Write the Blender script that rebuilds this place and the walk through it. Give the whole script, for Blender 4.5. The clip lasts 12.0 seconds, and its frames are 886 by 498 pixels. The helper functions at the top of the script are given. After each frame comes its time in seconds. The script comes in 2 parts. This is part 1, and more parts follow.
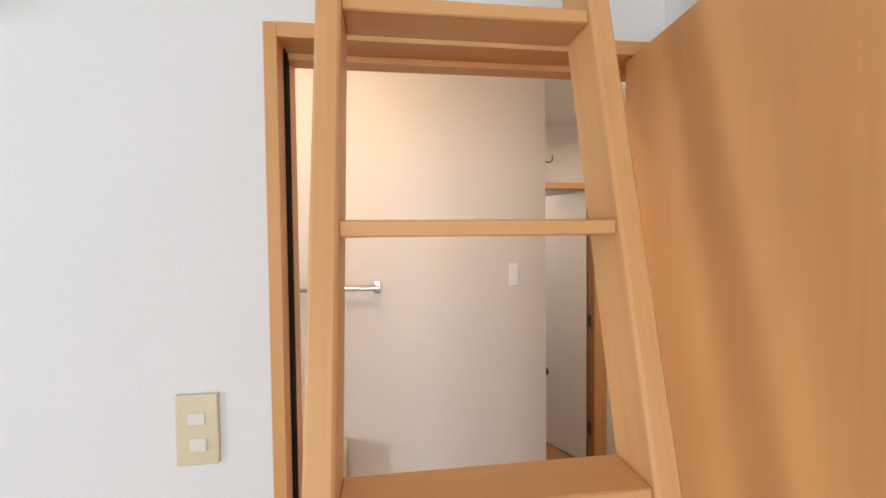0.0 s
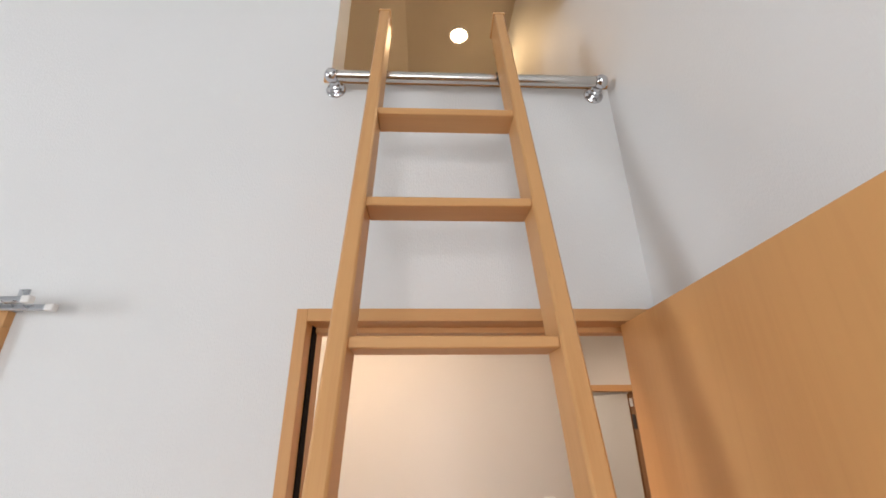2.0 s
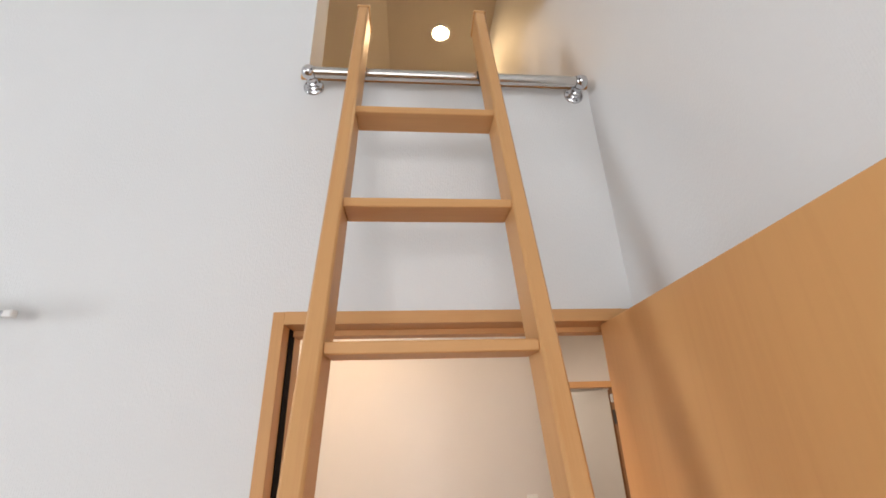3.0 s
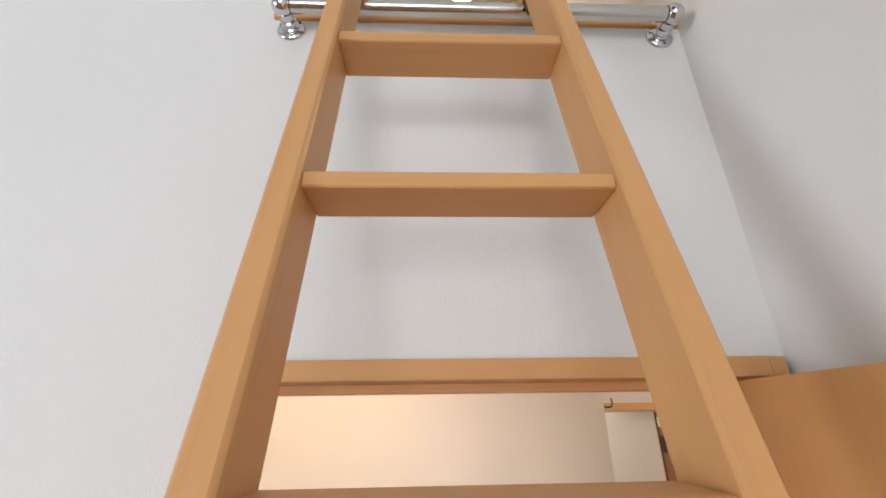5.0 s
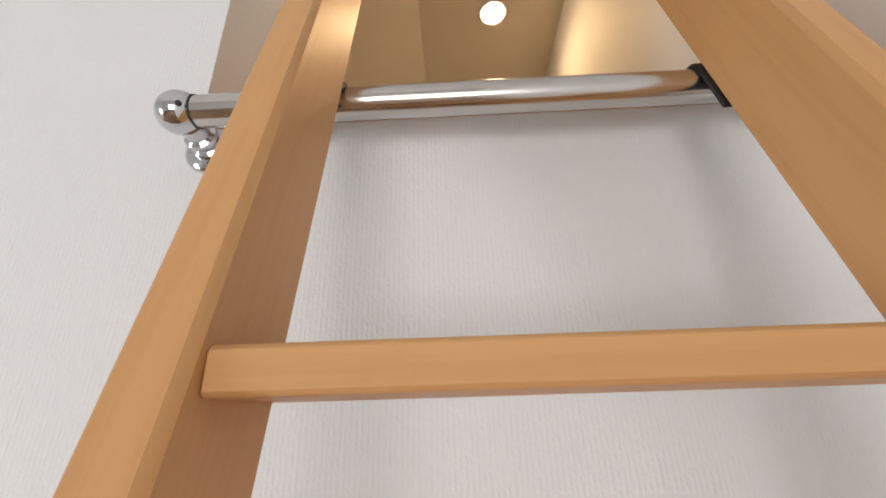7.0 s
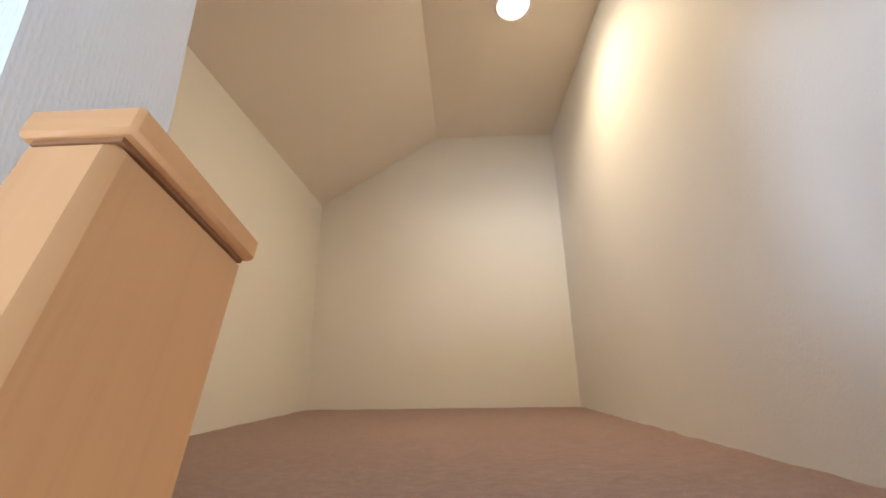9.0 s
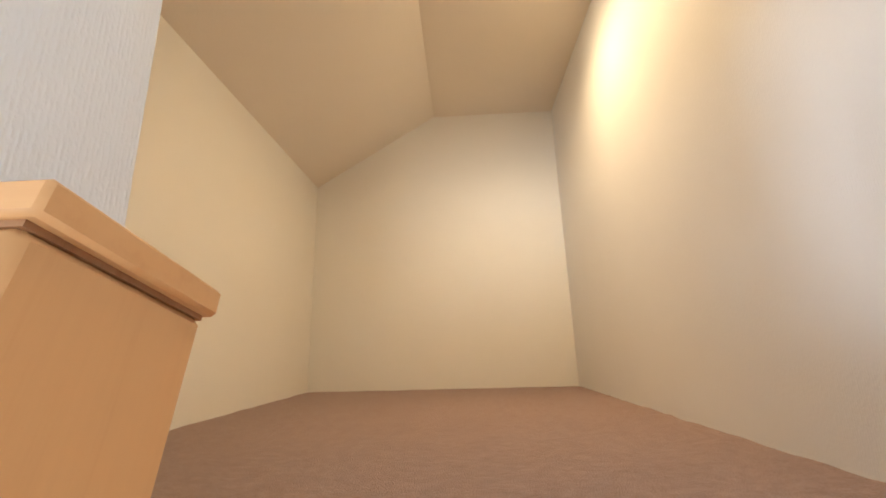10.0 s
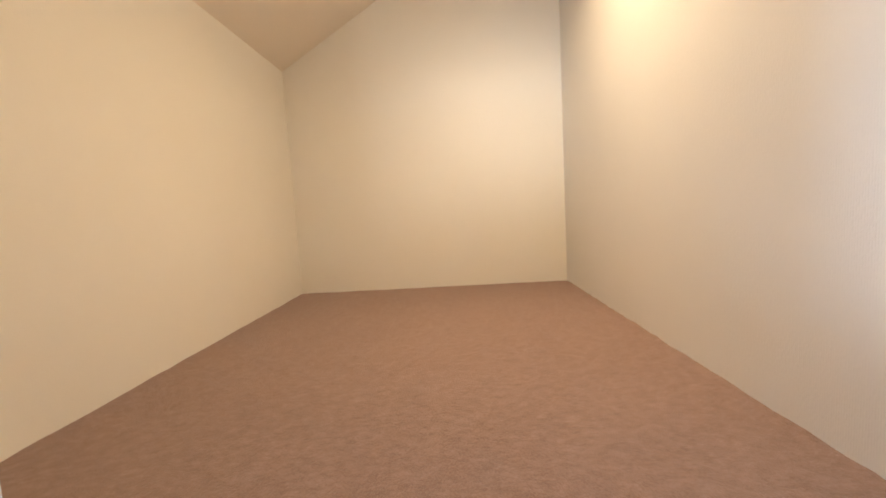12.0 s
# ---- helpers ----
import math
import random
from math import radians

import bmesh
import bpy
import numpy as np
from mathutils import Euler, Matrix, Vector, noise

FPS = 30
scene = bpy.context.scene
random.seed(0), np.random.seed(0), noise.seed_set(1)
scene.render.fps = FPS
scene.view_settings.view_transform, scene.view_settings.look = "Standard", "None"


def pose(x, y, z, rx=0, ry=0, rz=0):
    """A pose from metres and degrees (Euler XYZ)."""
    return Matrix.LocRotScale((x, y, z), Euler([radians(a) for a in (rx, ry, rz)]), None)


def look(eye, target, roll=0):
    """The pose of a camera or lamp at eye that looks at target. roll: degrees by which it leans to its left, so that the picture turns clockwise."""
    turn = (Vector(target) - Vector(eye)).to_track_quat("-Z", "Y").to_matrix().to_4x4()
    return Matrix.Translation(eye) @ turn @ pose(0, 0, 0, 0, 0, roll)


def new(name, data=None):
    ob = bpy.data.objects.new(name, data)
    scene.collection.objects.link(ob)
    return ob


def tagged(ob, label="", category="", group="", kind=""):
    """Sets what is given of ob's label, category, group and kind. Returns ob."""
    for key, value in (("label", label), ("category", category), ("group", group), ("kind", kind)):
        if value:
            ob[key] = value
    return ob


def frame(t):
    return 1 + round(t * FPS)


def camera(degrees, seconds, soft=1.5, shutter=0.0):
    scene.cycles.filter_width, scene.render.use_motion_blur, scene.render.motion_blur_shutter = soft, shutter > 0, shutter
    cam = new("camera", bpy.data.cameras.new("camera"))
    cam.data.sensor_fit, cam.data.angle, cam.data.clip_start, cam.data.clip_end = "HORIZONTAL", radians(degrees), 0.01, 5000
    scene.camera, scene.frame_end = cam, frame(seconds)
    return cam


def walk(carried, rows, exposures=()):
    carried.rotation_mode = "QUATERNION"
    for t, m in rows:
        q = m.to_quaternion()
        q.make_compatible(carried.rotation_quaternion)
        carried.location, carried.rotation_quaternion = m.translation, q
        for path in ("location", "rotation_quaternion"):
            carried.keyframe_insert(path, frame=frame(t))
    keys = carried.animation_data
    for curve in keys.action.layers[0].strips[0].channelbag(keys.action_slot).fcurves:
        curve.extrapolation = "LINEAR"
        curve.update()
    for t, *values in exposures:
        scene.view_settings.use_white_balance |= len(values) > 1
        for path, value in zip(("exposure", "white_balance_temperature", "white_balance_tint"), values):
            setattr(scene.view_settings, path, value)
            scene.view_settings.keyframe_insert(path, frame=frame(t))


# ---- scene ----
cam = camera(94.8, 12.0, soft=1.7)
PATH = [
    (0, (0.198, -0.715, 1.682), (0.461, 1.267, 1.62), -0.6),
    (0.5, (0.238, -0.753, 1.732), (0.312, 1.23, 1.984), -0.1),
    (1, (0.246, -0.794, 1.795), (0.287, 1.128, 2.347), 0.5),
    (1.5, (0.243, -0.802, 1.824), (0.307, 1.059, 2.556), 0.3),
    (2, (0.25, -0.797, 1.832), (0.332, 1.045, 2.607), -0.6),
    (2.5, (0.257, -0.794, 1.838), (0.39, 1.045, 2.612), -1.7),
    (3, (0.257, -0.791, 1.841), (0.419, 1.05, 2.605), -1.8),
    (3.2, (0.248, -0.778, 1.84), (0.398, 1.061, 2.612), -1.5),
    (4.8, (0.251, -0.551, 1.909), (0.344, 1.29, 2.685), -0.8),
    (5, (0.258, -0.521, 1.97), (0.336, 1.327, 2.731), -0.9),
    (5.5, (0.251, -0.474, 2.096), (0.309, 1.379, 2.845), -1.4),
    (6, (0.241, -0.429, 2.225), (0.27, 1.426, 2.973), -1.6),
    (6.5, (0.226, -0.362, 2.327), (0.208, 1.491, 3.08), -1.7),
    (7, (0.232, -0.295, 2.373), (0.178, 1.558, 3.123), -1.7),
    (7.3, (0.245, -0.281, 2.414), (0.166, 1.582, 3.133), -1.5),
    (7.5, (0.253, -0.272, 2.462), (0.154, 1.593, 3.178), -1.4),
    (7.7, (0.262, -0.265, 2.506), (0.177, 1.607, 3.205), -1.6),
    (9.3, (0.231, -0.151, 2.749), (0.143, 1.767, 3.31), -0.9),
    (9.5, (0.233, -0.152, 2.753), (0.147, 1.773, 3.289), -1.1),
    (10, (0.239, -0.15, 2.758), (0.152, 1.79, 3.24), -1.6),
    (10.5, (0.242, -0.145, 2.792), (0.176, 1.812, 3.2), -2.0),
    (11, (0.236, -0.120, 2.821), (0.201, 1.862, 3.100), -2.7),
    (11.5, (0.237, -0.091, 2.917), (0.189, 1.907, 2.994), -3.3),
    (12, (0.243, -0.077, 2.931), (0.177, 1.912, 2.74), -3.3),
]
walk(cam, [(t, look(eye, goal, roll)) for t, eye, goal, roll in PATH],
     exposures=[(0.0, 0.02, 6500, 10), (0.5, -0.03, 6500, 10), (1.5, -0.16, 6600, 10.5), (3.2, -0.12, 6600, 10.5), (4.8, -0.07, 6550, 10),
                (7.3, -0.08, 6800, 11.5), (7.7, -0.08, 6800, 11.5), (9.3, 0.69, 5150, 6), (9.5, 0.70, 5350, 6), (10.0, 0.77, 6000, 7),
                (10.6, 0.83, 5750, 6), (11.0, 0.85, 5200, 5), (11.5, 0.85, 5250, 5), (12.0, 0.95, 5850, 8.5)])

# ---- light ----
world = bpy.data.worlds.new("sky")
scene.world = world
world.use_nodes = True
sky = world.node_tree.nodes.new("ShaderNodeTexSky")
sky.sky_type, sky.sun_disc = "NISHITA", False
sky.sun_elevation, sky.sun_rotation = radians(40), radians(200)
world.node_tree.links.new(sky.outputs[0], world.node_tree.nodes["Background"].inputs[0])
world.node_tree.nodes["Background"].inputs[1].default_value = 0.12


def area_lamp(name, m, w, h, watts, colour):
    data = bpy.data.lights.new(name, "AREA")
    data.shape, data.size, data.size_y, data.energy, data.color = "RECTANGLE", w, h, watts, colour
    ob = new(name, data)
    ob.matrix_world = m
    return ob


# daylight through the room's glazed openings, lamps of the loft and hall, added fills
area_lamp("daylight_south", look((-0.33, -4.58, 1.42), (-0.28, 0, 1.75)), 1.95, 1.7, 72, (0.96, 0.97, 1.0))
area_lamp("daylight_north", look((-1.325, 0.006, 1.05), (-1.325, -2, 1.02)), 1.50, 1.84, 22, (0.82, 0.92, 1.0))
area_lamp("daylight_west", look((-3.58, -2.12, 1.60), (0.7, -0.4, 1.70)), 0.74, 1.3, 56, (0.84, 0.92, 1.0))
loft_bulb = bpy.data.lights.new("loft_lamp", "SPOT")
loft_bulb.energy, loft_bulb.color, loft_bulb.shadow_soft_size = 25, (1.0, 0.67, 0.35), 0.05
loft_bulb.spot_size, loft_bulb.spot_blend = radians(154), 1.0
new("loft_lamp", loft_bulb).matrix_world = pose(0.432, 0.908, 3.886)
hall_bulb = bpy.data.lights.new("hall_lamp", "POINT")
hall_bulb.energy, hall_bulb.color, hall_bulb.shadow_soft_size = 10.5, (1.0, 0.72, 0.50), 0.09
new("hall_lamp", hall_bulb).matrix_world = pose(-0.10, 0.32, 2.27)
# two unseen fills, added to brighten the far hall and the white leaf
area_lamp("hall_fill_far", pose(1.5, 1.0, 2.30), 0.22, 0.22, 8, (1.0, 0.84, 0.72))
area_lamp("far_room_fill", pose(0.95, 2.55, 2.30), 0.22, 0.22, 7, (1.0, 0.86, 0.74))

# ---- materials ----


def material(name, rough=0.5, metal=0.0):
    m = bpy.data.materials.new(name)
    m.use_nodes = True
    n, l = m.node_tree.nodes, m.node_tree.links
    b = n["Principled BSDF"]
    b.inputs["Roughness"].default_value, b.inputs["Metallic"].default_value = rough, metal
    return m, n, l, b


def mapped(n, l, scale, turn=(0, 0, 0)):
    tc, mp = n.new("ShaderNodeTexCoord"), n.new("ShaderNodeMapping")
    mp.inputs["Scale"].default_value = scale
    mp.inputs["Rotation"].default_value = [radians(a) for a in turn]
    l.new(tc.outputs["Object"], mp.inputs[0])
    return mp.outputs[0]


def noise_tex(n, l, vec, scale, detail=3.0, rough=0.5):
    t = n.new("ShaderNodeTexNoise")
    t.inputs["Scale"].default_value, t.inputs["Detail"].default_value, t.inputs["Roughness"].default_value = scale, detail, rough
    l.new(vec, t.inputs["Vector"])
    return t.outputs["Fac"]


def ramp(n, l, fac, stops):
    r = n.new("ShaderNodeValToRGB")
    e = r.color_ramp.elements
    while len(e) < len(stops):
        e.new(0.5)
    for k, (p, c) in zip(e, stops):
        k.position, k.color = p, (*c, 1)
    l.new(fac, r.inputs[0])
    return r.outputs[0]


def bump(n, l, b, height, strength, dist):
    k = n.new("ShaderNodeBump")
    k.inputs["Strength"].default_value, k.inputs["Distance"].default_value = strength, dist
    l.new(height, k.inputs["Height"])
    l.new(k.outputs[0], b.inputs["Normal"])
    return k


def shade(c, f):
    return tuple(min(1.0, v * f) for v in c)


def wallpaper(name, colour, rib, relief):
    """Woven vinyl wallpaper: upright ribs a few millimetres apart, broken into short threads, over a fine cloth grain."""
    m, n, l, b = material(name, 0.62)
    b.inputs["Specular IOR Level"].default_value = 0.3
    wave = n.new("ShaderNodeTexWave")
    wave.inputs["Scale"].default_value = 0.314 / rib
    wave.inputs["Distortion"].default_value, wave.inputs["Detail"].default_value, wave.inputs["Detail Scale"].default_value = 1.5, 2.0, 1.6
    l.new(mapped(n, l, (1.414, 1.414, 0.12), (0, 0, 45)), wave.inputs["Vector"])
    threads = noise_tex(n, l, mapped(n, l, (0.85 / rib, 0.85 / rib, 0.55 / rib)), 1.0, 2.0, 0.55)
    grain = noise_tex(n, l, mapped(n, l, (900, 900, 900)), 1.0, 2.0)
    mul = n.new("ShaderNodeMath")
    mul.operation = "MULTIPLY"
    l.new(wave.outputs["Fac"], mul.inputs[0])
    l.new(ramp(n, l, threads, [(0.38, (0, 0, 0)), (0.62, (1, 1, 1))]), mul.inputs[1])
    both = n.new("ShaderNodeMath")
    both.operation = "MULTIPLY_ADD"
    both.inputs[1].default_value = 0.95
    l.new(threads, both.inputs[0])
    l.new(mul.outputs[0], both.inputs[2])
    add = n.new("ShaderNodeMath")
    add.operation = "MULTIPLY_ADD"
    add.inputs[1].default_value = 0.2
    l.new(grain, add.inputs[0])
    l.new(both.outputs[0], add.inputs[2])
    bump(n, l, b, add.outputs[0], relief, 0.0014)
    tone = noise_tex(n, l, mapped(n, l, (1, 1, 1)), 1.7, 4.0, 0.6)
    l.new(ramp(n, l, tone, [(0.3, shade(colour, 0.965)), (0.7, colour)]), b.inputs["Base Color"])
    return m


def wood(name, colour, grain, rough=0.36, contrast=1.0):
    """Printed maple-like veneer; grain is how tightly the figure runs along each axis."""
    m, n, l, b = material(name, rough)
    b.inputs["Coat Weight"].default_value, b.inputs["Coat Roughness"].default_value = 0.03, 0.3
    b.inputs["Specular IOR Level"].default_value = 0.28
    info = n.new("ShaderNodeObjectInfo")
    vec = mapped(n, l, grain)
    off = n.new("ShaderNodeVectorMath")
    off.operation = "ADD"
    sc = n.new("ShaderNodeVectorMath")
    sc.operation = "SCALE"
    sc.inputs[0].default_value = (13.0, 7.0, 9.0)
    l.new(info.outputs["Random"], sc.inputs["Scale"])
    l.new(vec, off.inputs[0])
    l.new(sc.outputs[0], off.inputs[1])
    broad = noise_tex(n, l, off.outputs[0], 1.0, 5.0, 0.62)
    fine = noise_tex(n, l, off.outputs[0], 6.0, 3.0, 0.6)
    mix = n.new("ShaderNodeMath")
    mix.operation = "MULTIPLY_ADD"
    mix.inputs[1].default_value = 0.45
    l.new(fine, mix.inputs[0])
    l.new(broad, mix.inputs[2])
    lo = tuple(c * (1 - d * contrast) for c, d in zip(colour, (0.16, 0.24, 0.32)))
    hi = tuple(c * (1 + 0.07 * contrast) for c in colour)
    l.new(ramp(n, l, mix.outputs[0], [(0.5, lo), (0.72, colour), (0.95, hi)]), b.inputs["Base Color"])
    bump(n, l, b, fine, 0.06, 0.0006)
    return m


def plain(name, colour, rough=0.45, metal=0.0, mottle=0.06, scale=30):
    m, n, l, b = material(name, rough, metal)
    t = noise_tex(n, l, mapped(n, l, (1, 1, 1)), scale, 3.0)
    l.new(ramp(n, l, t, [(0.3, shade(colour, 1 - mottle)), (0.7, colour)]), b.inputs["Base Color"])
    r = n.new("ShaderNodeMapRange")
    r.inputs["To Min"].default_value, r.inputs["To Max"].default_value = max(0.02, rough * 0.85), min(1, rough * 1.15)
    l.new(t, r.inputs["Value"])
    l.new(r.outputs[0], b.inputs["Roughness"])
    return m


WALL = (0.755, 0.76, 0.755)
MAPLE = (0.62, 0.333, 0.136)
paper_room = wallpaper("ribbed wallpaper", WALL, 0.0038, 0.24)
paper_side = wallpaper("side wallpaper", (0.81, 0.805, 0.795), 0.0034, 0.13)
paper_loft = wallpaper("loft wallpaper", (0.87, 0.835, 0.745), 0.0034, 0.12)
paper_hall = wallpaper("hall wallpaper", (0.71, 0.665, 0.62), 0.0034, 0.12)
# extra warmth in this colour stands for lamp light bounced onto the ceiling
paper_loft_ceiling = wallpaper("bounce-warmed loft ceiling paper", (0.86, 0.785, 0.66), 0.006, 0.10)
paper_ceiling = wallpaper("ceiling paper", (0.78, 0.77, 0.75), 0.006, 0.10)
wood_up = wood("maple veneer upright", MAPLE, (60, 60, 2.6), 0.46, 0.38)
wood_across = wood("maple veneer across", MAPLE, (2.6, 60, 60), 0.46, 0.38)
wood_door = wood("orange maple door foil", (0.69, 0.362, 0.137), (26, 26, 0.9), 0.45, 0.25)
# maple darkened to brown, the shade being part of the colour
wood_shade = wood("shade-brown edge wood", (0.30, 0.145, 0.062), (60, 60, 2), 0.5)
hall_boards = wood("hall floor boards", (0.34, 0.17, 0.065), (45, 2, 45), 0.3)
white_door = plain("white door foil", (0.74, 0.72, 0.69), 0.4, 0, 0.03, 6)
chrome = plain("polished chrome", (0.62, 0.62, 0.64), 0.06, 1.0, 0.02, 60)
steel = plain("brushed stainless tube", (0.60, 0.575, 0.54), 0.19, 1.0, 0.05, 40)
aluminium = plain("aluminium", (0.55, 0.57, 0.60), 0.28, 1.0, 0.06, 60)
black_rubber = plain("black rubber", (0.012, 0.010, 0.010), 0.55, 0, 0.2, 90)
dark_strip = plain("near-black jamb strip", (0.010, 0.006, 0.005), 0.95, 0, 0.2, 60)
dark_strip.node_tree.nodes["Principled BSDF"].inputs["Specular IOR Level"].default_value = 0.1
hinge_metal = plain("dark bronze hinge", (0.05, 0.042, 0.036), 0.35, 0.8, 0.15, 80)
ivory = plain("ivory plastic", (0.68, 0.60, 0.42), 0.38, 0, 0.04, 25)
cream = plain("cream ceramic", (0.72, 0.60, 0.38), 0.18, 0, 0.03, 8)
white_plastic = plain("white plastic", (0.80, 0.79, 0.77), 0.35, 0, 0.03, 25)
pale_button = plain("pale ivory button", (0.74, 0.73, 0.67), 0.35, 0, 0.03, 25)
sash_grey = plain("grey sash", (0.16, 0.18, 0.22), 0.4, 0.3, 0.06, 20)
floor_mat = wood("room floor boards", (0.19, 0.10, 0.048), (3, 40, 40), 0.35)

carpet_mat, n, l, b = material("brown needle-felt carpet", 0.95)
b.inputs["Sheen Weight"].default_value = 0.25
loops = noise_tex(n, l, mapped(n, l, (420, 170, 200)), 1.0, 3.0, 0.7)
blotch = noise_tex(n, l, mapped(n, l, (55, 80, 55)), 1.0, 6.0, 0.74)
mixc = n.new("ShaderNodeMath")
mixc.operation = "MULTIPLY_ADD"
mixc.inputs[1].default_value = 0.7
l.new(loops, mixc.inputs[0])
l.new(blotch, mixc.inputs[2])
l.new(ramp(n, l, mixc.outputs[0], [(0.60, (0.215, 0.130, 0.101)), (0.78, (0.278, 0.171, 0.133)), (0.90, (0.312, 0.195, 0.154)), (1.04, (0.365, 0.233, 0.187))]), b.inputs["Base Color"])
bump(n, l, b, loops, 0.9, 0.004)

glass, n, l, b = material("window glass", 0.0)
b.inputs["Transmission Weight"].default_value, b.inputs["IOR"].default_value = 1.0, 1.45


def glowing(name, colour, strength):
    m, n, l, b = material(name, 0.5)
    b.inputs["Base Color"].default_value = (*colour, 1)
    b.inputs["Emission Color"].default_value, b.inputs["Emission Strength"].default_value = (*colour, 1), strength
    return m


bulb_mat = glowing("lit bulb", (1.0, 0.74, 0.45), 60)
hall_bulb_mat = glowing("lit hall diffuser", (1.0, 0.80, 0.55), 8)

# ---- mesh helpers ----


def box(bm, x0, x1, y0, y1, z0, z1, bevel=0.0, seg=2):
    r = bmesh.ops.create_cube(bm, size=1)
    bmesh.ops.scale(bm, vec=(x1 - x0, y1 - y0, z1 - z0), verts=r["verts"])
    bmesh.ops.translate(bm, vec=((x0 + x1) / 2, (y0 + y1) / 2, (z0 + z1) / 2), verts=r["verts"])
    if bevel:
        edges = list({e for v in r["verts"] for e in v.link_edges})
        bmesh.ops.bevel(bm, geom=edges, offset=bevel, segments=seg, affect="EDGES", profile=0.6)
    return bm


def tube(bm, a, b, r0, r1=None, n=24):
    a, b = Vector(a), Vector(b)
    r1 = r0 if r1 is None else r1
    turn = (b - a).to_track_quat("Z", "Y").to_matrix().to_4x4()
    bmesh.ops.create_cone(bm, cap_ends=True, segments=n, radius1=r0, radius2=r1, depth=(b - a).length,
                          matrix=Matrix.Translation((a + b) / 2) @ turn)
    return bm


def lathe(bm, profile, m, n=36):
    """Turns (radius, height) pairs round the z axis of the pose m."""
    rings = []
    for r, h in profile:
        rings.append([bm.verts.new(m @ Vector((max(r, 1e-5) * math.cos(k * math.tau / n), max(r, 1e-5) * math.sin(k * math.tau / n), h))) for k in range(n)])
    for a, c in zip(rings, rings[1:]):
        for k in range(n):
            bm.faces.new((a[k], a[(k + 1) % n], c[(k + 1) % n], c[k]))
    bm.faces.new(rings[0][::-1])
    bm.faces.new(rings[-1])
    return bm


def part(name, bm, mat, parent=None, label="", smooth=False):
    me = bpy.data.meshes.new(name)
    bmesh.ops.recalc_face_normals(bm, faces=bm.faces)
    bm.to_mesh(me)
    bm.free()
    me.materials.append(mat)
    if smooth:
        for p in me.polygons:
            p.use_smooth = True
        me.set_sharp_from_angle(angle=radians(40))
    ob = new(name, me)
    ob.parent = parent
    return tagged(ob, label) if label else ob


def thing(name, label, category, m=None, group="", kind=""):
    ob = new(name)
    ob.empty_display_size = 0.05
    if m is not None:
        ob.matrix_world = m
    return tagged(ob, label, category, group, kind)


def B(*a, **k):
    return box(bmesh.new(), *a, **k)


def wall(name, axis, at, thick, u0, u1, z0, z1, holes, mat, label):
    """A wall with openings that go through it. axis: the way it faces; u runs along it."""
    us = sorted({u0, u1, *(h[0] for h in holes), *(h[1] for h in holes)})
    zs = sorted({z0, z1, *(h[2] for h in holes), *(h[3] for h in holes)})
    bm = bmesh.new()
    cache = {}

    def v(u, d, z):
        key = (u, d, z)
        if key not in cache:
            cache[key] = bm.verts.new((u, d, z) if axis == "y" else (d, u, z))
        return cache[key]

    def full(i, j):
        if not (0 <= i < len(us) - 1 and 0 <= j < len(zs) - 1):
            return False
        u, z = (us[i] + us[i + 1]) / 2, (zs[j] + zs[j + 1]) / 2
        return not any(h[0] < u < h[1] and h[2] < z < h[3] for h in holes)

    a, c = at, at + thick
    for i in range(len(us) - 1):
        for j in range(len(zs) - 1):
            if not full(i, j):
                continue
            p, q, r, s = us[i], us[i + 1], zs[j], zs[j + 1]
            for d in (a, c):
                bm.faces.new((v(p, d, r), v(q, d, r), v(q, d, s), v(p, d, s)))
            for gone, e in ((not full(i - 1, j), ((p, r), (p, s))), (not full(i + 1, j), ((q, r), (q, s))),
                            (not full(i, j - 1), ((p, r), (q, r))), (not full(i, j + 1), ((p, s), (q, s)))):
                if gone:
                    (e0, f0), (e1, f1) = e
                    bm.faces.new((v(e0, a, f0), v(e1, a, f1), v(e1, c, f1), v(e0, c, f0)))
    return tagged(part(name, bm, mat), label, "wall", kind="structure")


# ---- the plan ----
XR = 0.717          # right-hand wall of room and loft
WT = 0.112          # thickness of the wall with the door
ROOM_W, ROOM_S, TOP = -3.6, -4.6, 4.1
LOFT_Z, LOFT_N, LOFT_W = 2.595, 1.690, -0.452
HALL_N, HALL_END, HALL_X, HALL_Z = 0.93, 1.85, 0.853, 0.07
WIN = (-2.10, -0.552, 0.12, 2.00)
# opening's top is unseen, set low so the header blocks daylight from the loft
GAP = (0.004, XR, 2.62, 3.13)


def setting():
    wall("wall_north", "y", 0.0, WT, ROOM_W, 2.1, 0, TOP,
         [WIN, (0.006, 0.7165, -0.01, 2.026), GAP, (XR, 2.11, 2.45, TOP + 0.01)], paper_room, "white ribbed vinyl wallpaper on the wall with the door")
    wall("wall_east", "x", XR, 0.112, ROOM_S, LOFT_N, 0, TOP, [(0.0, LOFT_N + 0.01, -0.01, 2.45)], paper_side,
         "white wallpapered side wall running on into the loft")
    wall("wall_south", "y", ROOM_S - 0.12, 0.12, ROOM_W, XR, 0, TOP, [(-1.35, 0.65, 0.45, 2.35)], paper_room, "white wallpapered wall with a wide window")
    wall("wall_west", "x", ROOM_W - 0.12, 0.12, ROOM_S, 0.0, 0, TOP, [(-2.52, -1.72, 0.9, 2.3)], paper_room, "white wallpapered wall with a window")
    tagged(part("floor", B(ROOM_W, XR, ROOM_S, 0.0, -0.06, 0.0), floor_mat), "brown wooden room floor", "floor", kind="structure")
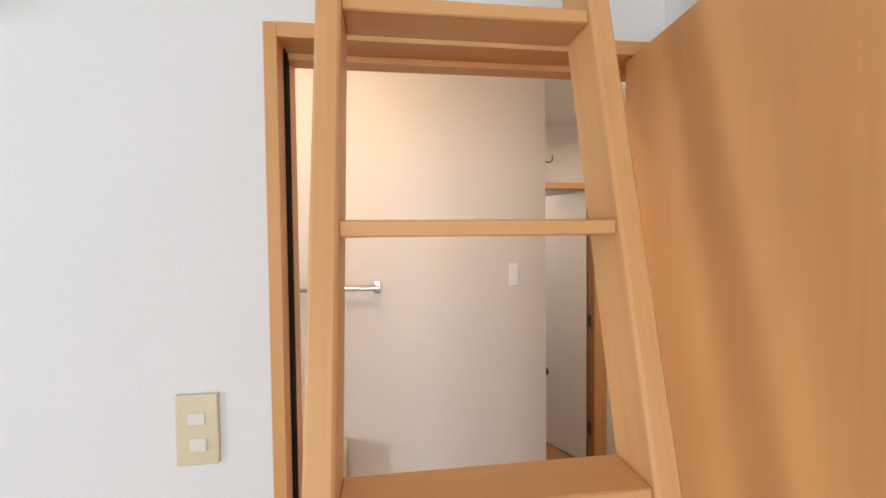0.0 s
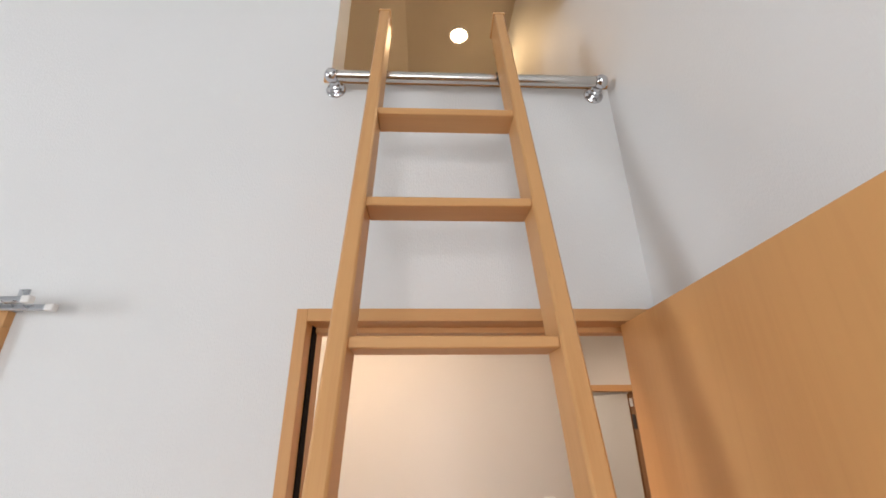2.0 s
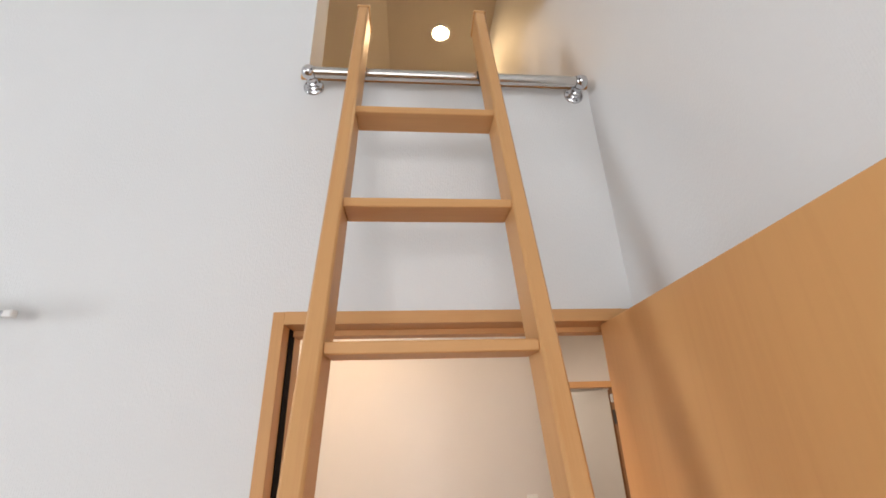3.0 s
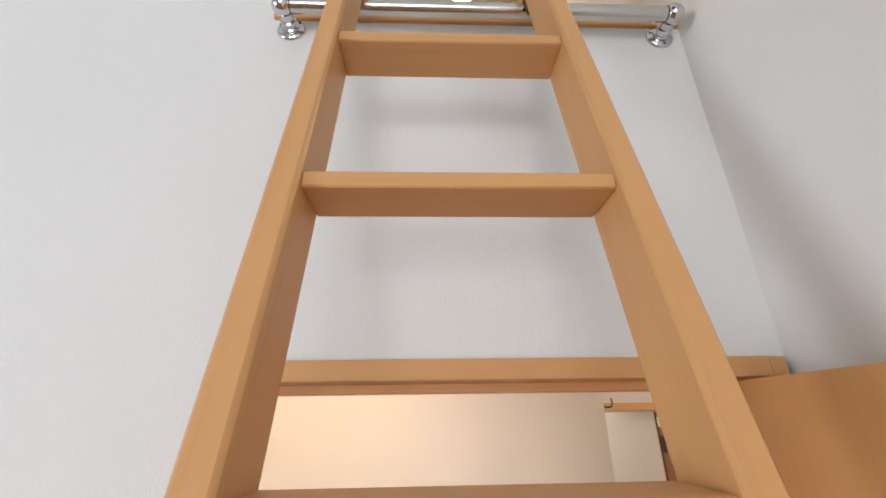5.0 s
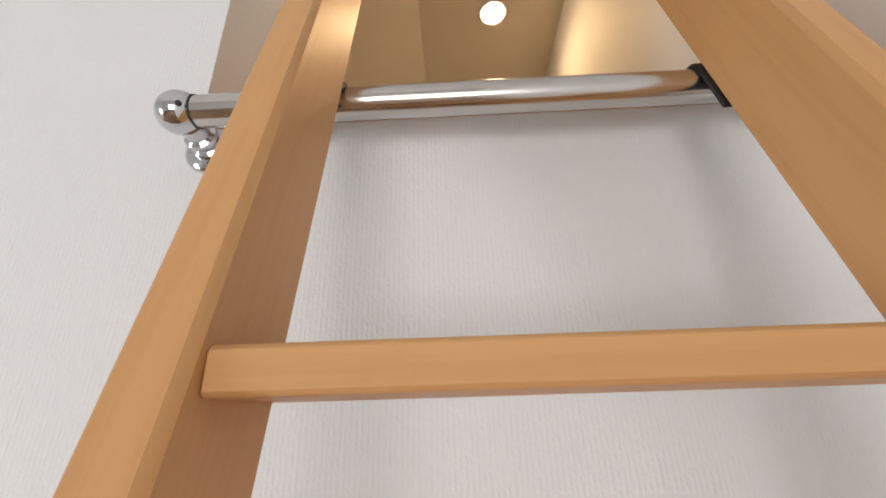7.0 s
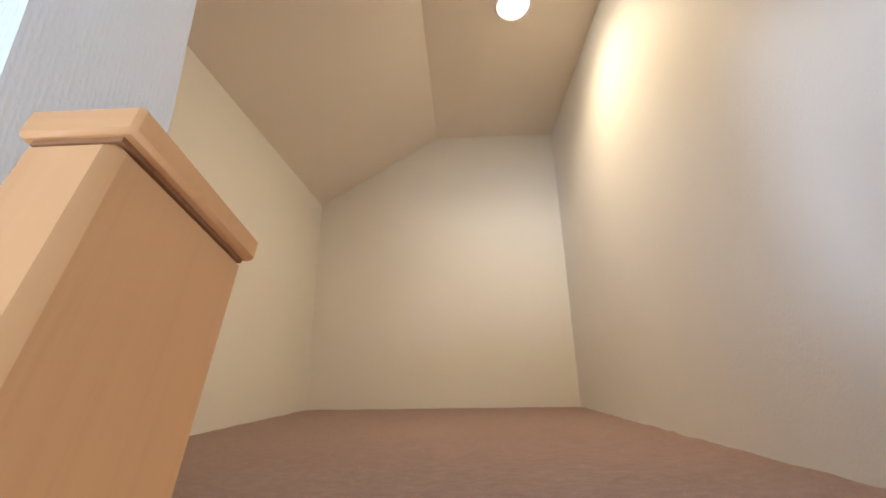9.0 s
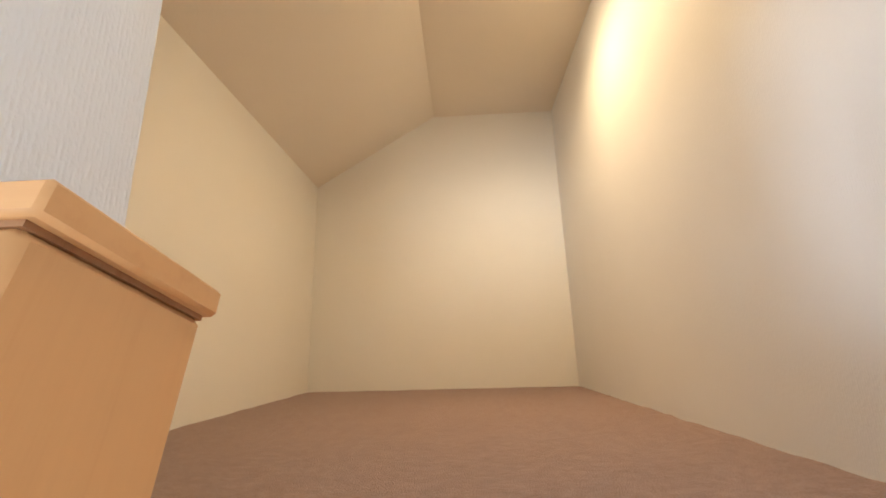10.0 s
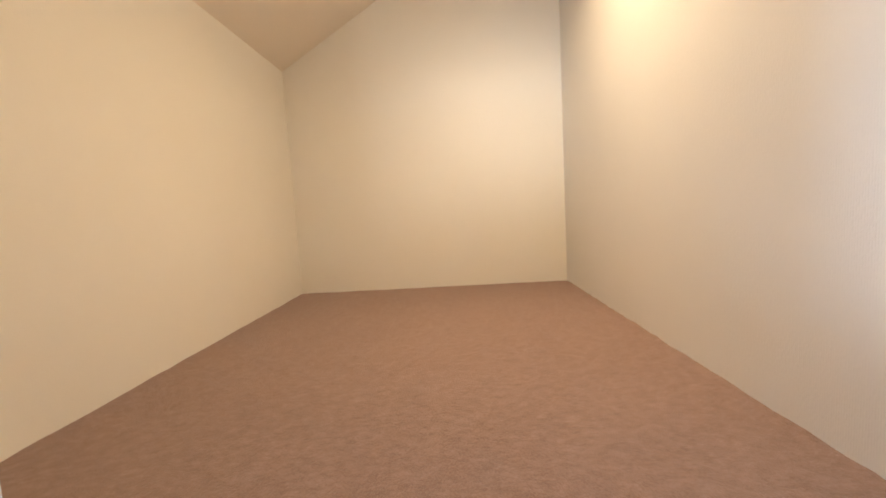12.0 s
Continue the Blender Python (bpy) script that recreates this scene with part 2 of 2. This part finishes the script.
    tagged(part("ceiling", B(ROOM_W, XR, ROOM_S, 0.0, TOP, TOP + 0.08), paper_ceiling), "plain white room ceiling", "ceiling", kind="structure")
    # loft
    # the carpet lies a little uneven
    bm = bmesh.new()
    nx, ny = 40, 52
    grid = []
    for j in range(ny + 1):
        row = []
        for i in range(nx + 1):
            x, y = LOFT_W + (XR - LOFT_W) * i / nx, WT + (LOFT_N - WT) * j / ny
            lift = 0.0012 * noise.noise((x * 9, y * 9, 0.3))
            if i in (0, nx) or j == ny:
                lift += (0.0040 if i == nx else 0.0022) * noise.noise((x * 34, y * 34, 1.7))
            row.append(bm.verts.new((x, y, LOFT_Z + lift)))
        grid.append(row)
    for j in range(ny):
        for i in range(nx):
            bm.faces.new((grid[j][i], grid[j][i + 1], grid[j + 1][i + 1], grid[j + 1][i]))
    rim = [grid[0][i] for i in range(nx + 1)] + [grid[j][nx] for j in range(1, ny + 1)] + [grid[ny][i] for i in range(nx - 1, -1, -1)] + [grid[j][0] for j in range(ny - 1, 0, -1)]
    low = [bm.verts.new((v.co.x, v.co.y, 2.571)) for v in rim]
    for k in range(len(rim)):
        q = (k + 1) % len(rim)
        bm.faces.new((rim[k], low[k], low[q], rim[q]))
    bm.faces.new(low)
    tagged(part("loft_carpet", bm, carpet_mat, smooth=True), "worn brown needle-felt carpet on the loft floor", "carpet", kind="structure")
    tagged(part("loft_floor", B(-1.3, XR, WT, LOFT_N + 0.12, 2.40, 2.570), paper_ceiling), "white underside of the loft floor over the hall", "ceiling", kind="structure")
    wall("wall_loft_west", "x", LOFT_W - 0.1, 0.1, WT, LOFT_N, 2.571, TOP, [], paper_loft, "cream wallpapered low loft wall")
    wall("wall_loft_north", "y", LOFT_N, 0.1, LOFT_W - 0.1, XR + 0.112, 2.571, TOP, [], paper_loft, "cream wallpapered end wall of the loft")
    bm = bmesh.new()
    prof = [(LOFT_W, 3.549), (0.128, 3.905), (XR, 3.905), (XR, TOP), (LOFT_W, TOP)]
    ends = [[bm.verts.new((x, y, z)) for x, z in prof] for y in (WT, LOFT_N)]
    bm.faces.new(ends[0])
    bm.faces.new(ends[1][::-1])
    for k in range(5):
        bm.faces.new((ends[0][k], ends[0][(k + 1) % 5], ends[1][(k + 1) % 5], ends[1][k]))
    tagged(part("loft_ceiling", bm, paper_loft_ceiling), "papered loft ceiling, sloping down to one side", "ceiling", kind="structure")
    # hall behind the door
    tagged(part("hall_floor", B(-1.3, 2.1, 0.0, 3.2, -0.06, HALL_Z), hall_boards), "orange-brown hall floor boards", "floor", kind="structure")
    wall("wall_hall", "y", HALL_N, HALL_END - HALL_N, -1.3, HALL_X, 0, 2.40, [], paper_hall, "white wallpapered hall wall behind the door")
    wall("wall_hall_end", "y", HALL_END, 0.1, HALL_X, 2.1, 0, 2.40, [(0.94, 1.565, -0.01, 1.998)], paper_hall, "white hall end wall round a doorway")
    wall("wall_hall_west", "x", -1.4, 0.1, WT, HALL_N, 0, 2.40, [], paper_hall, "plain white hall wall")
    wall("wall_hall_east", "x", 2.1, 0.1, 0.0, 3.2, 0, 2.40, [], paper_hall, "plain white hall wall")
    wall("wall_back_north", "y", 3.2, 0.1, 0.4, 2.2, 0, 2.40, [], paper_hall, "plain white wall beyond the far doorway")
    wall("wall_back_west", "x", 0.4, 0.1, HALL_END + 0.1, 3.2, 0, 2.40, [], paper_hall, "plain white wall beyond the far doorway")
    tagged(part("hall_ceiling", B(XR, 2.1, WT, HALL_END + 0.1, 2.40, 2.44), paper_ceiling), "white hall ceiling", "ceiling", kind="structure")
    tagged(part("back_ceiling", B(0.4, 2.2, HALL_END + 0.1, 3.3, 2.40, 2.44), paper_ceiling), "white ceiling beyond the far doorway", "ceiling", kind="structure")


def door_frame():
    """Narrow maple casing, rebated jambs, a dark strip along the strike side."""
    f = thing("door_frame", "light maple veneer door frame with narrow casing", "door frame", kind="structure")
    part("casing_jamb", B(0.0, 0.0215, -0.012, 0.045, 0, 2.0345, bevel=0.0015), wood_up, f)
    part("casing_jamb", B(0.6855, 0.7075, -0.012, 0.045, 0, 2.0345, bevel=0.0015), wood_up, f)
    part("casing_head", B(0.0216, 0.6854, -0.0125, 0.0485, 2.0100, 2.0350, bevel=0.0015), wood_across, f)
    part("stop_head", B(0.0243, 0.7160, 0.0488, 0.0870, 1.9990, 2.0250, bevel=0.0012), wood_across, f)
    part("jamb_liner", B(0.001, 0.0238, 0.0632, 0.110, 0, 2.0245, bevel=0.001), wood_up, f)
    part("jamb_liner", B(0.7078, 0.7162, 0.0005, 0.115, 0, 1.9985, bevel=0.001), wood_up, f)
    # near-black strips down the strike jamb
    part("dark_jamb_strip", B(0.004, 0.0240, 0.0458, 0.0630, 0, 2.0248), dark_strip, f, "near-black strip along the strike jamb")
    part("dark_jamb_strip", B(0.0217, 0.0240, 0.029, 0.0456, 0, 2.0095), dark_strip, f, "near-black strip along the strike jamb")


def door_leaf():
    """The open leaf: its face runs from the hinge jamb out into the room."""
    d = thing("door", "orange maple veneered door standing wide open into the room", "door", pose(0.6455, 0.010, 0, 0, 0, 180 + 90 - 4.4), kind="structure")
    part("leaf", B(0.0, 0.66, -0.001, 0.027, 0.008, 2.006, bevel=0.0015), wood_door, d)
    h = part("handle_rose", lathe(bmesh.new(), [(0.024, 0), (0.024, 0.006), (0.012, 0.009), (0.010, 0.045)], pose(0.60, 0.0, 0.98, 90)), chrome, d, "chrome handle rose", smooth=True)
    part("lever", B(0.49, 0.612, -0.058, -0.042, 0.97, 0.99, bevel=0.005, seg=3), chrome, h, "chrome lever", smooth=True)
    for z in (0.22, 1.78):
        part("hinge", tube(bmesh.new(), (-0.004, 0.030, z), (-0.004, 0.030, z + 0.09), 0.006, n=16), hinge_metal, d, "dark bronze hinge", smooth=True)


SLOPE = 0.2464
TILT = math.degrees(math.atan(SLOPE))
RUNG = 0.2325


def ladder():
    """Leaning loft ladder: two stiles with capped tops, flat level rungs, black hooks over the rail."""
    base_y = -0.1695 - 2.394 * SLOPE
    lad = thing("loft_ladder", "light maple loft ladder leaning on a steel rail", "ladder", pose(0, base_y, 0.0))
    tilt = pose(0, 0, 0, -TILT)
    cosv = math.cos(radians(TILT))
    depth, length = 0.0575, 2.784 / cosv
    for x0, x1, side in ((0.1288, 0.1540, 1), (0.4190, 0.4440, -1)):
        bm = B(x0, x1, -0.0055, depth, 0.014, length, bevel=0.0034, seg=1)
        st = part("stile", bm, wood_up, lad, smooth=True)
        st.matrix_local = tilt
        bm = B(x0 - 0.0026, x1 + 0.0026, -0.006, depth + 0.0015, length + 0.0006, length + 0.0098, bevel=0.0013, seg=1)
        part("cap", bm, wood_across, st, "maple end cap", smooth=True)
        # brown filler paints the shadow in the groove below the cap
        part("cap_joint", B(x0 + 0.001, x1 - 0.001, -0.004, depth - 0.001, length - 0.001, length + 0.0008), wood_shade, st)
        part("rubber_foot", B(x0 - 0.002, x1 + 0.002, -0.0075, depth + 0.002, -0.006, 0.016, bevel=0.003), black_rubber, st, "black rubber foot")
        # hook behind the stile that hangs on the rail
        w0, w1 = (x0 + 0.002, x1 - 0.0005) if side > 0 else (x0 - 0.0015, x1 - 0.002)
        hook = part("hook", B(w0, w1 - (0.006 if side > 0 else 0), depth - 0.001, depth + 0.0020, 2.574 / cosv, 2.622 / cosv, bevel=0.001), black_rubber, st, "black rail hook")
        bm = bmesh.new()
        local = tilt.inverted() @ Vector((0, -0.045 - base_y, 2.5995))
        a0 = [(r, math.radians(a)) for a in range(30, 191, 20) for r in (0.0130, 0.0165)]
        vs = [[bm.verts.new((x, local.y + r * math.cos(a), local.z + r * math.sin(a))) for r, a in a0] for x in (w0, w1)]
        for i in range(0, len(a0) - 2, 2):
            for f in ((vs[0][i], vs[0][i + 1], vs[0][i + 3], vs[0][i + 2]), (vs[1][i], vs[1][i + 2], vs[1][i + 3], vs[1][i + 1]),
                      (vs[0][i + 1], vs[1][i + 1], vs[1][i + 3], vs[0][i + 3]), (vs[0][i], vs[0][i + 2], vs[1][i + 2], vs[1][i])):
                bm.faces.new(f)
        part("hook_lip", bm, black_rubber, hook)
    for k in range(11):
        z = 2.395 - RUNG * k
        y = (z - 0.0085) * SLOPE + 0.0015
        bm = B(0.1535, 0.4195, y, y + 0.0565, z - 0.0158, z, bevel=0.0018, seg=1)
        part("rung", bm, wood_across, lad, smooth=True)


def rail():
    y, z = -0.0450, 2.5995
    r = thing("grab_rail", "brushed stainless grab rail with chrome ball ends under the loft opening", "rail", pose(0, 0, 0))
    part("tube", tube(bmesh.new(), (0.026, y, z), (0.672, y, z), 0.0127, n=48), steel, r, smooth=True)
    for x, s in ((0.020, 1), (0.678, -1)):
        bm = bmesh.new()
        bmesh.ops.create_uvsphere(bm, u_segments=40, v_segments=24, radius=0.0175, matrix=Matrix.Translation((x, y, z)))
        ball = part("ball_end", bm, chrome, r, "polished chrome ball end", smooth=True)
        part("collar", tube(bmesh.new(), (x + 0.0135 * s, y, z), (x + 0.0146 * s, y, z), 0.0134, n=40), black_rubber, ball, "dark collar line", smooth=True)
        prof = [(0.0245, 0.0), (0.0245, 0.002), (0.0225, 0.0045), (0.0150, 0.0065), (0.0150, 0.010), (0.0115, 0.012),
                (0.0115, 0.017), (0.0135, 0.018), (0.0135, 0.021), (0.0100, 0.023), (0.0100, 0.034)]
        fl = part("wall_flange", lathe(bmesh.new(), prof, pose(x + 0.002 * s, 0.0, z - 0.003, 90)), chrome, r, "polished chrome wall flange", smooth=True)
        for a in (40, 160, 280):
            px, pz = x + 0.002 * s + 0.0185 * math.cos(radians(a)), z - 0.003 + 0.0185 * math.sin(radians(a))
            part("screw", tube(bmesh.new(), (px, -0.003, pz), (px, -0.0068, pz), 0.0026, 0.002, n=12), hinge_metal, fl, "small dark screw")
        part("set_screw", tube(bmesh.new(), (x + 0.009 * s, y - 0.0140, z - 0.004), (x + 0.0092 * s, y - 0.0160, z - 0.0046), 0.0022, n=10), black_rubber, ball)


def sill():
    tagged(part("loft_sill", B(-0.011, XR - 0.001, -0.007, WT + 0.006, 2.6205, 2.652, bevel=0.003, seg=3), wood_across, smooth=True),
           "orange maple sill board along the loft opening", "sill", kind="structure")


def downlight(x, y, z):
    d = thing("downlight", "small round lit warm downlight in the loft ceiling", "lamp", pose(x, y, z))
    ring = [(0.060, 0.0), (0.060, -0.003), (0.054, -0.006), (0.047, -0.004), (0.045, 0.0)]
    part("trim_ring", lathe(bmesh.new(), ring, Matrix()), white_plastic, d, "white trim ring", smooth=True)
    part("bulb", lathe(bmesh.new(), [(0.044, -0.003), (0.037, -0.009), (0.020, -0.0135), (0.001, -0.0145)], Matrix()), bulb_mat, d, "glowing bulb", smooth=True)


def hall_light(x, y, z):
    d = thing("ceiling_light", "round warm ceiling light, added out of view, switched on", "lamp", pose(x, y, z))
    part("base", lathe(bmesh.new(), [(0.15, 0.0), (0.15, -0.02), (0.14, -0.03)], Matrix()), white_plastic, d, smooth=True)
    part("diffuser", lathe(bmesh.new(), [(0.138, -0.031), (0.13, -0.06), (0.09, -0.078), (0.001, -0.085)], Matrix()), hall_bulb_mat, d, "glowing diffuser", smooth=True)


def switch_plate(x, y, z, w, h, mat, label, squares):
    s = thing("wall_switch", label, "switch", pose(x, y, z))
    part("plate", B(-w / 2, w / 2, -0.0075, 0.0, -h / 2, h / 2, bevel=0.003, seg=3), mat, s, smooth=True)
    for dx, dz, a, c in squares:
        part("switch_button", B(dx - a / 2, dx + a / 2, -0.0098, -0.0070, dz - c / 2, dz + c / 2, bevel=0.001), white_plastic if mat is white_plastic else pale_button, s, "small pale switch button")


def towel_bar():
    y, z = HALL_N, 1.483
    t = thing("towel_bar", "polished chrome towel bar on the hall wall", "towel bar", pose(0, 0, 0))
    for x in (-0.195, 0.149):
        part("mount", B(x - 0.015, x + 0.015, y - 0.012, y, z - 0.024, z + 0.024, bevel=0.004, seg=3), chrome, t, smooth=True)
        part("post", B(x - 0.008, x + 0.008, y - 0.055, y - 0.010, z - 0.009, z + 0.009, bevel=0.003), chrome, t, smooth=True)
    part("bar", tube(bmesh.new(), (-0.195, y - 0.05, z), (0.149, y - 0.05, z), 0.0090, n=24), chrome, t, smooth=True)


def toilet():
    t = thing("toilet", "cream ceramic toilet cistern against the hall wall", "toilet", pose(-0.105, HALL_N - 0.004, HALL_Z))
    part("cistern", B(-0.130, 0.130, -0.150, 0.0, 0.42, 0.790, bevel=0.035, seg=4), cream, t, smooth=True)
    part("cistern_lid", B(-0.133, 0.133, -0.153, 0.0, 0.778, 0.815, bevel=0.018, seg=4), cream, t, smooth=True)
    part("pedestal", B(-0.10, 0.10, -0.150, 0.0, 0.0, 0.43, bevel=0.03, seg=3), cream, t, smooth=True)


def coat_hook():
    x, y, z = HALL_X, 0.946, 1.994
    h = thing("coat_hook", "small bent metal hook on the hall wall corner", "hook", pose(x, y, z))
    bm = bmesh.new()
    path = [(0.0, 0, 0), (0.022, 0, -0.003), (0.034, 0, 0.000), (0.038, 0, 0.010), (0.036, 0, 0.026)]
    for a, c in zip(path, path[1:]):
        tube(bm, a, c, 0.0026, n=12)
    part("wire", bm, hinge_metal, h, smooth=True)
    part("plate", B(0.0, 0.003, -0.008, 0.008, -0.016, 0.012, bevel=0.001), aluminium, h)


def side_knob():
    k = thing("door_knob", "small dark round knob on the hall side wall", "knob", pose(HALL_X, 1.05, 1.062))
    part("rose", lathe(bmesh.new(), [(0.022, 0), (0.022, 0.004), (0.012, 0.007), (0.008, 0.009), (0.008, 0.034)], pose(0, 0, 0, 0, 90)), hinge_metal, k, smooth=True)
    part("grip", lathe(bmesh.new(), [(0.008, 0.032), (0.016, 0.036), (0.0185, 0.044), (0.0165, 0.053), (0.008, 0.058), (0.001, 0.059)], pose(0, 0, 0, 0, 90)), hinge_metal, k, smooth=True)


def far_door():
    f = thing("far_door_frame", "light maple frame of the far hall doorway", "door frame", kind="structure")
    part("casing_head", B(0.912, 1.6450, HALL_END - 0.012, HALL_END + 0.1, 1.988, 2.026, bevel=0.0015), wood_across, f)
    part("casing_jamb", B(1.5620, 1.6100, HALL_END - 0.012, HALL_END + 0.1, HALL_Z, 1.9875, bevel=0.0015), wood_up, f)
    part("casing_jamb", B(0.912, 0.94, HALL_END - 0.012, HALL_END + 0.1, HALL_Z, 1.9875, bevel=0.0015), wood_up, f)
    part("outer_casing", B(1.6105, 1.6450, HALL_END - 0.008, HALL_END, HALL_Z, 1.9875, bevel=0.0015), wood_up, f)
    d = thing("far_door", "white panel door standing open into the far room", "door", pose(1.5530, HALL_END + 0.088, HALL_Z, 0, 0, 117), kind="structure")
    part("leaf", B(0.006, 0.60, -0.033, 0.0, 0.01, 1.908, bevel=0.0015), white_door, d)
    part("edge_band", B(0.0, 0.0058, -0.034, 0.0, 0.01, 1.908), wood_shade, d, "shade-brown edge wood")
    # brown sheet over the maple jamb's inner face paints its shade
    lining = part("jamb_lining", B(1.5575, 1.5618, HALL_END + 0.012, HALL_END + 0.084, HALL_Z, 1.987), wood_shade, f, "maple jamb inner face with its shade put into the brown")
    for z in (0.30, 1.05, 1.77):
        part("hinge", B(1.5545, 1.5573, HALL_END + 0.040, HALL_END + 0.083, z, z + 0.085, bevel=0.0006), hinge_metal, lining, "dark bronze hinge")
    part("keeper", B(1.5515, 1.5573, HALL_END + 0.045, HALL_END + 0.075, 1.90, 1.95, bevel=0.001), white_plastic, f, "white plastic keeper")
    part("handle", tube(bmesh.new(), (0.53, 0.0, 0.86), (0.53, 0.045, 0.86), 0.010, n=16), hinge_metal, d, "dark round handle", smooth=True)


def window_unit(name, x0, x1, z0, z1, y, wall_y, inward, label):
    w = thing(name, label, "window", kind="structure")
    c = 0.030
    a, b2 = sorted((y - 0.016 * inward, wall_y))
    part("casing_jamb", B(x0 - 0.002, x0 + c, a, b2, z0, z1, bevel=0.002), wood_up, w)
    part("casing_jamb", B(x1 - (0.004 if inward > 0 else c), x1 + 0.020 if inward > 0 else x1, a, b2, z0, z1, bevel=0.002), wood_up, w)
    part("casing_head", B(x0 - 0.002, x1 + 0.020 if inward > 0 else x1, a, b2, z1 + 0.0003, z1 + 0.030, bevel=0.002), wood_across, w)
    part("window_sill", B(x0, x1, a, b2, z0 - 0.03, z0 - 0.0003, bevel=0.002), wood_across, w)
    ys = wall_y - 0.092 * inward
    s0, s1 = sorted((ys, ys + 0.03 * inward))
    mid = (x0 + x1) / 2
    for p, q in ((x0 + c, mid), (mid, x1 + 0.016 if inward > 0 else x1 - c)):
        part("window_frame", B(p, p + 0.026, s0, s1, z0, z1, bevel=0.002), sash_grey, w)
        part("window_frame", B(q - 0.026, q, s0, s1, z0, z1, bevel=0.002), sash_grey, w)
        part("window_frame", B(p + 0.026, q - 0.026, s0, s1, z1 - 0.045, z1, bevel=0.002), sash_grey, w)
        part("window_frame", B(p + 0.026, q - 0.026, s0, s1, z0, z0 + 0.045, bevel=0.002), sash_grey, w)
        pane = part("pane", B(p + 0.022, q - 0.022, (s0 + s1) / 2 - 0.002, (s0 + s1) / 2 + 0.002, z0 + 0.04, z1 - 0.04), glass, w)
        pane.visible_shadow = False


def west_window():
    w = thing("window_3", "maple-cased window in the side wall", "window", kind="structure")
    x, y0, y1, z0, z1 = ROOM_W, -2.52, -1.72, 0.9, 2.3
    for p, q in ((y0, y0 + 0.03), (y1 - 0.03, y1)):
        part("casing_jamb", B(x - 0.12, x + 0.012, p, q, z0 + 0.03, z1 - 0.03, bevel=0.002), wood_up, w)
    for p, q in ((z0, z0 + 0.0297), (z1 - 0.0297, z1)):
        part("casing_head", B(x - 0.12, x + 0.012, y0, y1, p, q, bevel=0.002), wood_up, w)
    mid = (y0 + y1) / 2
    for p, q in ((y0 + 0.0303, mid - 0.0002), (mid + 0.0002, y1 - 0.0303)):
        for r, t in ((p, p + 0.035), (q - 0.035, q)):
            part("window_frame", B(x - 0.10, x - 0.07, r, t, z0 + 0.03, z1 - 0.03), sash_grey, w)
        pane = part("pane", B(x - 0.087, x - 0.083, p + 0.03, q - 0.03, z0 + 0.03, z1 - 0.03), glass, w)
        pane.visible_shadow = False


def curtain_rail():
    r = thing("curtain_rail", "double silver curtain rail with white end caps", "curtain rail", pose(0, 0, 0))
    for y, xe, z in ((-0.076, -0.455, 2.034), (-0.048, -0.436, 2.027)):
        bar = part("rail", B(-2.2, xe, y - 0.005, y + 0.005, z - 0.0052, z + 0.0052, bevel=0.0024, seg=3), aluminium, r, smooth=True)
        part("end_cap", B(xe + 0.0003, xe + 0.016, y - 0.0064, y + 0.0064, z - 0.0066, z + 0.0066, bevel=0.0025, seg=3), white_plastic, bar, "white end cap", smooth=True)
    for x in (-0.53, -1.33, -2.13):
        part("bracket", B(x - 0.010, x + 0.010, -0.086, 0.0, 2.041, 2.046, bevel=0.001), aluminium, r)
        part("bracket_plate", B(x - 0.010, x + 0.010, -0.003, 0.0, 2.030, 2.075), aluminium, r)
        for y, z in ((-0.076, 2.041), (-0.048, 2.041)):
            part("clip", B(x - 0.008, x + 0.008, y - 0.009, y + 0.009, z - 0.019, z, bevel=0.002), aluminium, r)


setting()
door_frame()
door_leaf()
sill()
ladder()
rail()
downlight(0.432, 0.908, 3.905)
hall_light(-0.10, 0.32, 2.40)
# the next two fittings are invented, to house the added fills
hall_light(1.5, 1.0, 2.40)
hall_light(0.95, 2.55, 2.40)
switch_plate(-0.119, 0.0, 1.368, 0.066, 0.118, ivory, "ivory plastic double switch plate on the white wall",
             [(0.0, 0.019, 0.026, 0.020), (0.002, -0.024, 0.026, 0.021)])
switch_plate(0.712, HALL_N, 1.521, 0.040, 0.095, white_plastic, "white plastic switch on the hall wall", [(0, 0.01, 0.022, 0.03)])
towel_bar()
toilet()
coat_hook()
far_door()
side_knob()
window_unit("window_1", WIN[0], WIN[1], WIN[2], WIN[3], 0.0, WT, 1, "maple-cased sliding window beside the ladder wall")
west_window()
window_unit("window_2", -1.35, 0.65, 0.45, 2.35, ROOM_S, ROOM_S - 0.12, -1, "wide daylit sliding window")
curtain_rail()

# ground outside
tagged(part("ground", B(-400, 400, -400, 400, -3.2, -3.0), plain("dry ground", (0.22, 0.20, 0.17), 0.9, 0, 0.3, 0.2)), "plain grey-brown ground outside", "ground", kind="structure")
